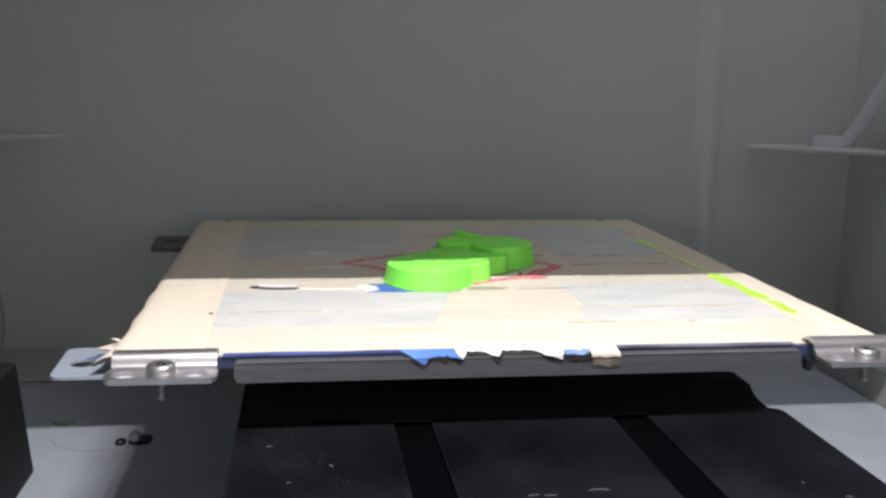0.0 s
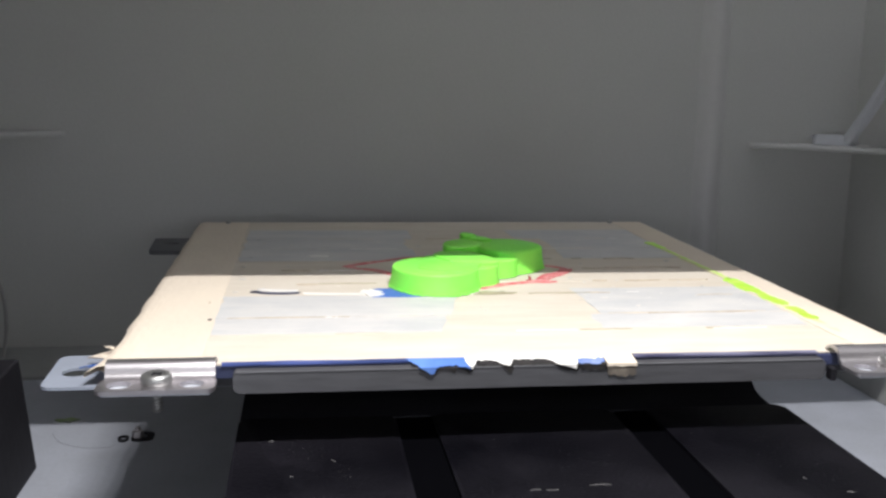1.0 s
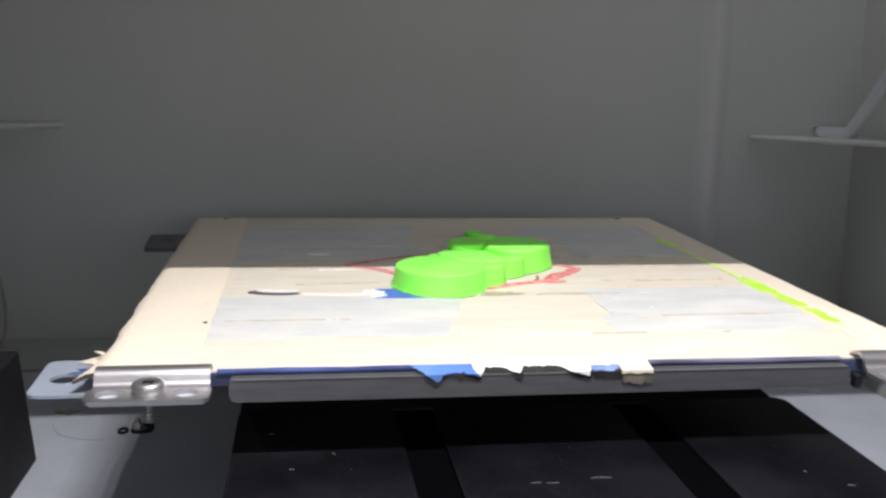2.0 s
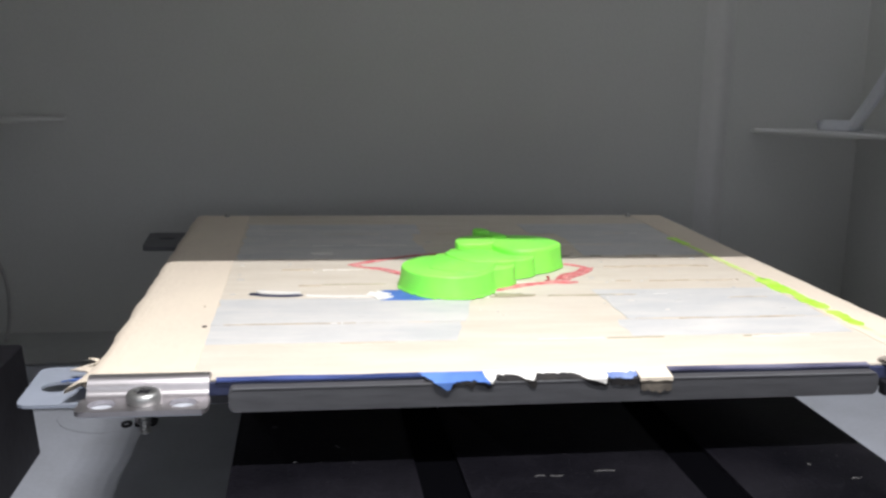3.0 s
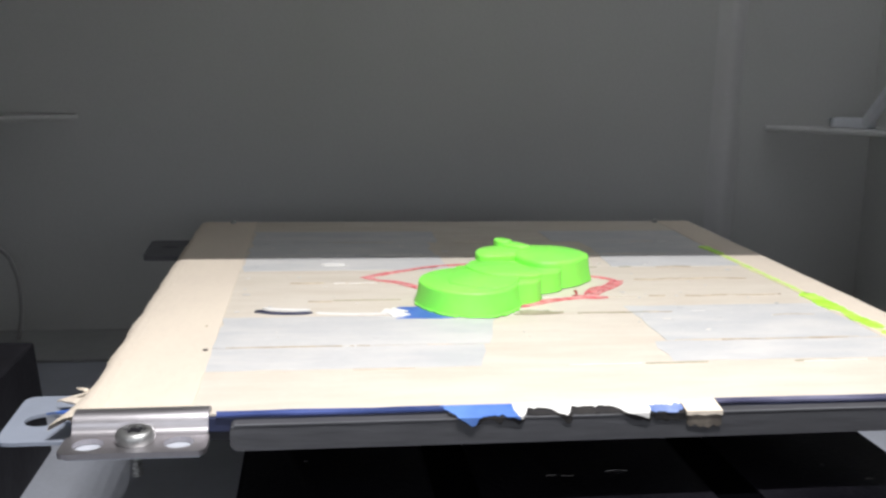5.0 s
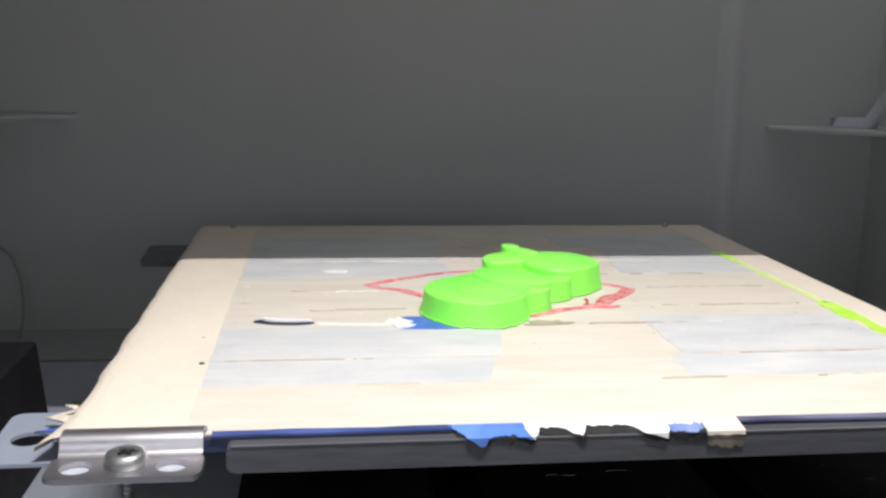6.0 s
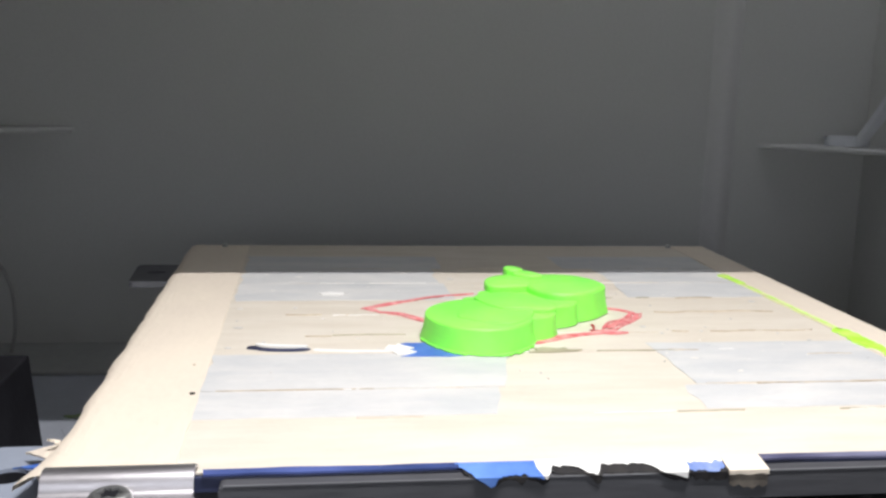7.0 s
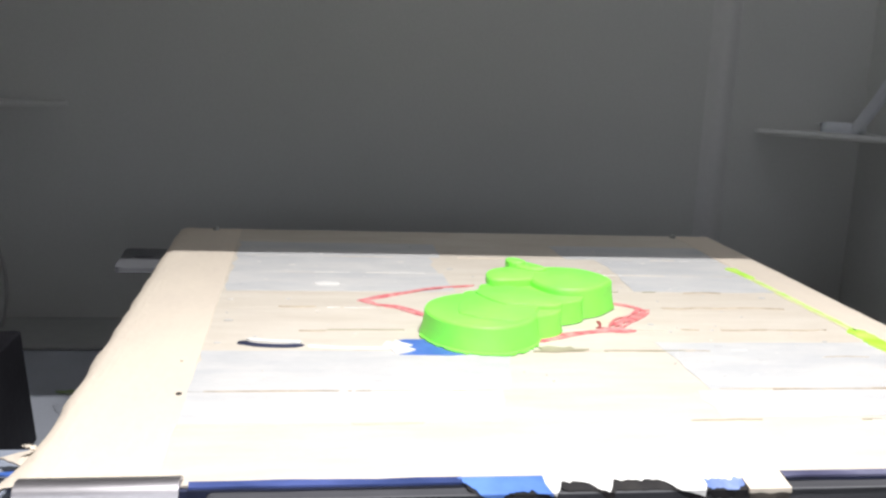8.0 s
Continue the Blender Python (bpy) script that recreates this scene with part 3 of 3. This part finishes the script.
        cap = head.faces[-1]
        ring = list(cap.verts)
        head.faces.remove(cap)
        for rad, zz in ((0.026, -0.9845), (0.024, -1.012)):
            lobes = [head.verts.new(P(sx + rad * (1 + 0.22 * math.cos(6 * k * math.tau / 36)) * math.cos(k * math.tau / 36), 3.345 + rad * (1 + 0.22 * math.cos(6 * k * math.tau / 36)) * math.sin(k * math.tau / 36), zz)) for k in range(36)]
            order = sorted(ring, key=lambda v: math.atan2(v.co.y - 3.345 * U, v.co.x - sx * U) % math.tau)
            new_order = sorted(lobes, key=lambda v: math.atan2(v.co.y - 3.345 * U, v.co.x - sx * U) % math.tau)
            for k in range(36):
                head.faces.new((order[k], order[(k + 1) % 36], new_order[(k + 1) % 36], new_order[k]))
            ring = lobes
        head.faces.new(ring)
        # black star set into the recess, standing for the shade inside it
        star = prism([(sx + 0.0235 * (1 + 0.22 * math.cos(6 * k * math.tau / 36)) * math.cos(k * math.tau / 36), 3.345 + 0.0235 * (1 + 0.22 * math.cos(6 * k * math.tau / 36)) * math.sin(k * math.tau / 36)) for k in range(36)], -1.0115, -0.9905)
        part("star_shade", star, BLACK, clip, "black star filling the recess of the screw for its shade")
        part("screw", head, ZINC, clip, "zinc-plated pan-head screw with a star recess", smooth=True)
        th = bmesh.new()
        for k in range(6):
            z = -1.046 - 0.0125 * k
            lathe([(0.0125, z), (0.0195, z - 0.0045), (0.0125, z - 0.009)], sx, 3.345, 10, th)
        lathe([(0.0128, -1.035), (0.0128, -1.118)], sx, 3.345, 10, th)
        part("thread", th, ZINC, clip, "threaded screw end", smooth=True)

    # torn tape that hangs over the front edge, standing a little off the bar
    for border, y_top, y_low, top, m, label in (
            ([(0.366, -1.002), (0.385, -1.003), (0.405, -1.008), (0.430, -1.022), (0.452, -1.038), (0.463, -1.034), (0.470, -1.016), (0.484, -1.010), (0.515, -1.009), (0.545, -1.010), (0.572, -1.013), (0.592, -1.020)], 3.490, 3.420, -0.999, BLUE, "torn blue tape"),
            ([(0.580, -1.004), (0.590, -1.012), (0.600, -1.021), (0.608, -1.008), (0.622, -1.003), (0.650, -1.002), (0.680, -1.003), (0.706, -1.006), (0.732, -1.012), (0.745, -1.006), (0.756, -1.002), (0.80, -1.002), (0.875, -1.002), (0.905, -1.007), (0.936, -1.015), (0.964, -1.023), (0.980, -1.027), (0.990, -1.008)], 3.492, 3.420, -0.998, WHITE, "torn white tape"),
            ([(0.990, -1.004), (1.02, -1.002), (1.05, -1.003), (1.075, -1.002), (1.092, -1.003)], 3.490, 3.430, -0.998, WHITE, "torn white tape"),
            ([(0.990, -1.012), (1.026, -1.010), (1.048, -1.014), (1.07, -1.012), (1.092, -1.008)], 3.484, 3.423, -1.000, DULLBLUE, "small torn blue tape"),
            ([(1.094, -1.022), (1.125, -1.020), (1.15, -1.024), (1.18, -1.020), (1.206, -1.024)], 3.490, 3.420, -0.998, EDGE_TAPE, "torn beige tape"),
            ([(1.098, -1.050), (1.110, -1.058), (1.124, -1.052), (1.140, -1.063), (1.15, -1.058), (1.165, -1.066), (1.18, -1.054), (1.19, -1.062), (1.205, -1.056)], 3.476, 3.424, -1.003, BROWN_END, "dark brown tape end")):
        part("torn_flap", flap(border, y_top, y_low, top=top), m, bed, label)
    # near-black strips: the gap's shade and flap shadows put into colour, with char
    for border in ([(0.385, -1.008), (0.405, -1.015), (0.430, -1.028), (0.452, -1.038), (0.470, -1.037), (0.484, -1.024), (0.500, -1.020), (0.520, -1.024), (0.535, -1.038), (0.548, -1.022), (0.570, -1.026), (0.590, -1.038), (0.605, -1.028), (0.612, -1.012)],
                   [(0.614, -1.008), (0.625, -1.013), (0.655, -1.012), (0.690, -1.013), (0.712, -1.015), (0.724, -1.030), (0.736, -1.041), (0.746, -1.034), (0.756, -1.013), (0.80, -1.013), (0.84, -1.013), (0.88, -1.013), (0.905, -1.016), (0.925, -1.028), (0.945, -1.037), (0.965, -1.034), (0.985, -1.041), (0.992, -1.024)],
                   [(0.993, -1.026), (1.005, -1.038), (1.02, -1.033), (1.035, -1.041), (1.05, -1.033), (1.07, -1.041), (1.094, -1.035)]):
        part("shade_residue", flap(border, 3.470, 3.4260, 0.003, -1.003), SHADE_RESIDUE, bed, "dark ragged border: shade of the gap, flap shadows and some char")

    # slits, tears and curls in the tape
    Z = -0.9975
    part("slit", ribbon(spline([(-0.232, 4.597), (-0.207, 4.578), (-0.157, 4.556), (-0.068, 4.547), (-0.010, 4.560)], 4, False), [0.042] * 4 + [0.034] * 13, Z), NAVY, bed, "slit that shows dark blue tape")
    part("slit_curl", ribbon(spline([(-0.207, 4.616), (-0.137, 4.593), (-0.058, 4.583), (-0.018, 4.581)], 5, False), 0.026, Z + 0.005, thick=0.012), WHITE, bed, "curled white paper edge")
    part("white_tear", ribbon(spline([(0.002, 4.549), (0.031, 4.541), (0.071, 4.535), (0.141, 4.525), (0.289, 4.518), (0.349, 4.521)], 5, False), 0.024, Z + 0.001), WHITE, bed, "white torn line")
    blue = [(0.312, 4.450), (0.349, 4.472), (0.374, 4.496), (0.344, 4.521), (0.369, 4.545), (0.334, 4.574), (0.318, 4.607), (0.348, 4.622), (0.427, 4.622), (0.517, 4.574), (0.588, 4.458), (0.488, 4.440), (0.409, 4.444)]
    part("bare_patch", prism(blue, Z - 0.004, Z), BLUE, bed, "patch of bare blue tape")
    white = [(0.260, 4.535), (0.279, 4.588), (0.304, 4.574), (0.313, 4.607), (0.334, 4.574), (0.369, 4.547), (0.341, 4.521), (0.374, 4.496), (0.344, 4.467), (0.319, 4.482), (0.300, 4.467), (0.285, 4.506)]
    part("torn_paper", prism(white, Z - 0.003, Z + 0.004), WHITE, bed, "torn white paper edge")
    olive = [(0.786, 4.482), (0.825, 4.498), (0.815, 4.525), (0.854, 4.545), (0.904, 4.521), (0.934, 4.535), (0.944, 4.508), (0.994, 4.506), (0.969, 4.489), (0.915, 4.485), (0.865, 4.477)]
    part("torn_paper", prism(olive, Z - 0.003, Z + 0.002), OLIVE, bed, "lifted torn tape")
    part("white_spot", prism([(0.088 + 0.055 * math.cos(a) * (1 + 0.3 * wob(a, 3, 2)), 5.428 + 0.025 * math.sin(a) * (1 + 0.4 * wob(a, 7, 2))) for a in [k * math.tau / 18 for k in range(18)]], Z - 0.003, Z + 0.004), WHITE, bed, "small white bubble in the tape")
    part("dark_speck", lathe([(0.010, Z - 0.004), (0.009, Z + 0.002)], -0.372, 4.083, 9), SHADE_RESIDUE, bed, "dark speck")
    part("dark_speck", lathe([(0.005, Z - 0.004), (0.004, Z + 0.002)], -0.40, 4.381, 7), BROWN, bed)
    for pts, w in (([(1.471, 5.066), (1.550, 5.054), (1.629, 5.072), (1.728, 5.064), (1.827, 5.077), (1.896, 5.075), (2.015, 5.060)], 0.020),
                   ([(1.595, 4.749), (1.674, 4.745), (1.753, 4.757), (1.852, 4.751), (1.951, 4.747), (2.040, 4.759)], 0.014),
                   ([(1.436, 4.757), (1.476, 4.751), (1.506, 4.749)], 0.010), ([(1.838, 4.417), (1.918, 4.425), (2.017, 4.417)], 0.010),
                   ([(1.083, 4.496), (1.182, 4.493), (1.252, 4.498)], 0.010), ([(1.341, 4.482), (1.401, 4.490), (1.440, 4.486)], 0.014),
                   ([(1.665, 5.317), (1.763, 5.331), (1.842, 5.319)], 0.012),
                   ([(-0.304, 4.101), (-0.055, 4.104), (0.193, 4.101)], 0.002), ([(1.486, 4.093), (1.735, 4.097), (1.983, 4.093)], 0.0015),
                   ([(-0.110, 5.056), (-0.031, 5.051), (0.038, 5.058)], 0.008), ([(0.255, 5.095), (0.285, 5.091), (0.314, 5.095)], 0.010), ([(-0.029, 4.728), (0.020, 4.725), (0.070, 4.728)], 0.008)):
        part("tape_crease", ribbon(spline(pts, 5, False), [w * (0.05 + 0.30 * abs(wob(p[0], p[1], 17))) for p in spline(pts, 5, False)], Z + 0.001, thick=0.008), BROWN, bed, "brown lifted tape seam")

    # pale scuffs and flecks rubbed into the tape
    rng = random.Random(23)
    bm, bm2 = bmesh.new(), bmesh.new()
    for k in range(130):
        x, y = rng.uniform(-0.32, 2.08), rng.uniform(4.06, 6.272)
        if 0.42 < x < 1.3 and 4.438 < y < 5.326:
            continue
        r = rng.choice((0.003, 0.004, 0.006, 0.010))
        pts = [(x + r * rng.uniform(0.5, 2.2) * math.cos(a), y + r * rng.uniform(0.3, 1.1) * math.sin(a)) for a in (0.2, 1.1, 2.0, 2.9, 3.859, 4.631, 5.500)]
        prism(pts, Z - 0.003, Z - 0.0002 + 0.0001 * (k % 7), rng.choice((bm, bm2)))
    part("scuff", bm, SCUFF, bed, "pale scuffs on the tape")["kind"] = "stuff"
    part("fleck", bm2, GREY, bed, "grey flecks on the tape")["kind"] = "stuff"
    # fine broken seams between the strips
    rng = random.Random(17)
    for y in seams[1:-2]:
        for k in range(5):
            x0 = rng.uniform(-0.3, 1.9)
            x1 = min(2.1, x0 + rng.uniform(0.05, 0.3))
            yy = y + rng.uniform(-0.006, 0.006)
            line = [(x0 + (x1 - x0) * i / 9, yy + 0.006 * wob(x0 + i, y, 1.3)) for i in range(10)]
            part("tape_seam", ribbon(line, [rng.uniform(0.0008, 0.003) for i in range(10)], Z + 0.0006, thick=0.006), rng.choice((OLIVE, WHITE, WHITE, EDGE_TAPE, EDGE_TAPE, TAPE, TAPE)), bed, "fine lifted tape seam")

    # the marker outline round the print, in loose repeated strokes
    def strokes(pts, count, spread, w, m, k0):
        for k in range(count):
            r = random.Random(k0 + k)
            o = Vector((r.uniform(-spread, spread), r.uniform(-spread, spread)))
            line = spline([tuple(Vector(p) + o + Vector((r.gauss(0, spread * 0.4), r.gauss(0, spread * 0.4)))) for p in pts], 6, False)
            part("marker_stroke", ribbon(line, w, Z + 0.0003 * k + 0.0001 * (k0 % 9)), m, bed, "red marker stroke")
    strokes([(0.216, 5.143), (0.322, 5.222), (0.432, 5.292), (0.545, 5.359), (0.727, 5.417)], 3, 0.013, 0.019, RED, 1)
    strokes([(0.216, 5.148), (0.284, 5.196), (0.343, 5.239)], 1, 0.004, 0.008, DARKRED, 11)
    strokes([(0.431, 5.293), (0.500, 5.336), (0.579, 5.370)], 1, 0.005, 0.008, DARKRED, 15)
    strokes([(0.230, 5.153), (0.277, 5.085), (0.351, 5.061), (0.404, 4.998), (0.464, 4.921)], 3, 0.011, 0.019, RED, 21)
    strokes([(0.315, 5.080), (0.364, 5.046), (0.394, 5.008)], 1, 0.004, 0.010, DARKRED, 31)
    strokes([(1.262, 5.140), (1.306, 5.126), (1.345, 5.092), (1.376, 5.040)], 4, 0.014, 0.012, RED, 41)
    strokes([(1.376, 5.030), (1.298, 4.935), (1.236, 4.868), (1.178, 4.795)], 8, 0.021, 0.010, RED, 51)
    strokes([(1.215, 4.757), (1.172, 4.757), (1.088, 4.727), (0.995, 4.690), (0.905, 4.652), (0.820, 4.600)], 7, 0.018, 0.012, RED, 61)
    strokes([(1.232, 4.730), (1.185, 4.738), (1.115, 4.728), (1.040, 4.708)], 4, 0.018, 0.010, RED, 71)
    strokes([(1.141, 4.872), (1.131, 4.822), (1.116, 4.772)], 2, 0.005, 0.008, DARKRED, 81)
    strokes([(1.100, 4.772), (1.150, 4.765), (1.195, 4.775)], 2, 0.009, 0.007, DARKRED, 85)
    strokes([(1.300, 5.120), (1.345, 5.088), (1.372, 5.045)], 1, 0.003, 0.009, DARKRED, 88)
    strokes([(1.353, 5.030), (1.392, 5.038), (1.412, 5.044)], 2, 0.009, 0.006, RED, 91)

    # lime plastic wiped off along the right border
    for pts, ws, m in (([(2.102, 5.84), (2.106, 5.72), (2.125, 5.45), (2.13, 5.20), (2.14, 5.0), (2.145, 4.80), (2.16, 4.5), (2.165, 4.2), (2.175, 3.95), (2.18, 3.74)], 0.040, PALE),
                       ([(2.104, 5.82), (2.110, 5.74), (2.120, 5.66), (2.122, 5.60)], 0.062, LIME), ([(2.120, 5.60), (2.130, 5.42), (2.138, 5.22), (2.145, 5.02), (2.152, 4.86), (2.156, 4.74)], 0.026, LIME_FILM),
                       ([(2.146, 4.76), (2.155, 4.66), (2.150, 4.56), (2.168, 4.45), (2.158, 4.36), (2.172, 4.27), (2.174, 4.20)], 0.082, LIME), ([(2.170, 4.16), (2.178, 4.09), (2.172, 4.02), (2.182, 3.94)], 0.066, LIME)):
        line = spline(pts, 6, False)
        w = [ws * (0.80 + 0.45 * wob(p[1], 3 + ws, 9) + 0.3 * wob(p[1], ws, 31)) for p in line]
        part("plastic_smear", ribbon(line, w, Z + (0.0 if m is PALE else 0.003), thick=0.008), m, bed, "pale lime film" if m is PALE else "lime green plastic smear")
    return bed


# ---- the green printed piece ----
def layered(outline, z0, z1, flare, inset, name, parent, label, seed, layer=0.010, per=5):
    """A printed slab with its layers as fine ridges; wider at the foot by flare, softened at the top by inset."""
    pts = [Vector(p) for p in spline(outline, per)]
    n = len(pts)
    area = sum(pts[i].x * pts[(i + 1) % n].y - pts[(i + 1) % n].x * pts[i].y for i in range(n))
    sign = 1 if area > 0 else -1
    nor = []
    for i in range(n):
        d = (pts[(i + 1) % n] - pts[i - 1]).normalized()
        nor.append(Vector((d.y, -d.x)) * sign)
    bm = bmesh.new()
    rings = []
    count = max(2, round((z1 - z0) / layer))
    levels = []
    for k in range(count):
        u = k / count
        a = z0 + (z1 - z0) * u
        o = flare * (1 - u) ** 2
        levels += [(a, o)]
    levels = [l for l in levels if l[0] < z1 - inset] + [(z1 - inset, 0.0), (z1 - inset * 0.35, -inset * 0.35), (z1, -inset * 1.1)]
    for z, o in levels:
        rings.append([bm.verts.new(P(p.x + q.x * o + 0.002 * wob(p.x, p.y, 12, seed), p.y + q.y * o, z)) for p, q in zip(pts, nor)])
    for a, b in zip(rings, rings[1:]):
        for i in range(n):
            bm.faces.new((a[i], a[(i + 1) % n], b[(i + 1) % n], b[i]))
    bm.faces.new(rings[0][::-1])
    bm.faces.new(rings[-1])
    bmesh.ops.triangulate(bm, faces=[f for f in bm.faces if len(f.verts) > 4])
    return part(name, bm, GREEN, parent, label, smooth=True)


def build_print():
    ob = thing("printed_piece", (0.84, 4.873, -0.99), "bright green 3D-printed plastic piece with stepped rounded lobes", "print")
    z = -0.9968
    lobe = [(0.632 + 0.198 * math.cos(a) * (1 + 0.05 * math.cos(2 * a)), 4.694 + 0.235 * math.sin(a)) for a in [k * math.tau / 14 for k in range(14)]]
    layered(lobe, z, -0.904, 0.016, 0.008, "front_lobe", ob, "low rounded front lobe", 1)
    layered([(0.585, 4.728), (0.765, 4.603), (0.824, 4.622), (0.908, 4.665), (0.946, 4.728), (0.955, 4.800), (1.010, 4.825), (1.059, 4.863), (1.097, 4.940), (1.175, 5.017), (1.243, 5.104), (1.212, 5.191), (0.974, 5.268), (0.778, 5.172), (0.724, 5.104), (0.695, 5.080), (0.671, 4.998), (0.622, 4.979), (0.598, 4.911)],
            z, -0.9085, 0.010, 0.006, "middle_slab", ob, "flat middle step", 2)
    layered([(0.545, 4.65), (0.569, 4.606), (0.615, 4.568), (0.67, 4.541), (0.733, 4.527), (0.809, 4.607), (0.857, 4.764), (0.78, 4.94), (0.677, 4.908), (0.593, 4.853)],
            z, -0.8985, 0.0, 0.003, "low_terrace", ob, "thin low terrace", 5)
    layered([(0.659, 4.94), (0.673, 4.831), (0.728, 4.745), (0.81, 4.725), (0.891, 4.705), (0.949, 4.752), (0.892, 4.928), (0.792, 5.005)],
            z, -0.8915, 0.0, 0.003, "high_terrace", ob, "thin upper terrace", 6)
    layered([(0.730, 5.085), (0.770, 5.046), (0.848, 5.056), (0.917, 5.085), (0.945, 5.210), (0.895, 5.278), (0.807, 5.259), (0.743, 5.191)], -0.9095, -0.876, 0.0, 0.008, "left_upper_lobe", ob, "rounded upper lobe", 3)
    layered([(0.908, 5.056), (0.959, 4.940), (1.048, 4.907), (1.137, 4.940), (1.205, 5.008), (1.249, 5.075), (1.237, 5.162), (1.172, 5.259), (1.073, 5.293), (0.974, 5.283), (0.916, 5.210)], z, -0.878, 0.018, 0.012, "right_upper_lobe", ob, "rounded upper lobe", 4)
    layered([(0.848, 5.307), (0.857, 5.346), (0.889, 5.355), (0.919, 5.326), (0.930, 5.288), (0.905, 5.259), (0.866, 5.268)], z, -0.852, 0.0, 0.008, "knob", ob, "small upright knob", 7)
    layered([(0.876, 5.278), (0.904, 5.336), (0.944, 5.317), (0.984, 5.268), (1.005, 5.210), (0.956, 5.191), (0.896, 5.230)], z, -0.864, 0.0, 0.008, "knob_shoulder", ob, "sloping foot of the knob", 8)
    # ragged first layer that spreads beyond the foot
    rng = random.Random(3)
    brim = [(0.632 + (0.214 + rng.uniform(0, 0.016)) * math.cos(a), 4.689 + (0.248 + rng.uniform(0, 0.022)) * math.sin(a)) for a in [math.pi * (0.9 + 1.1 * k / 40) for k in range(41)]]
    part("brim", prism(brim, z, z + 0.006), GREEN, ob, "ragged first layer")
    return ob


build_chamber()
build_lamp()
build_base()
build_floor_bits()
platform = build_platform()
printed = build_print()


def motions():
    for ob in (platform, printed):
        o = ORIGIN[ob.name]
        walk(ob, [(t, pose(o.x + 0.0044 * d * U, o.y + d * U, o.z)) for t, d in TRAVEL])


motions()
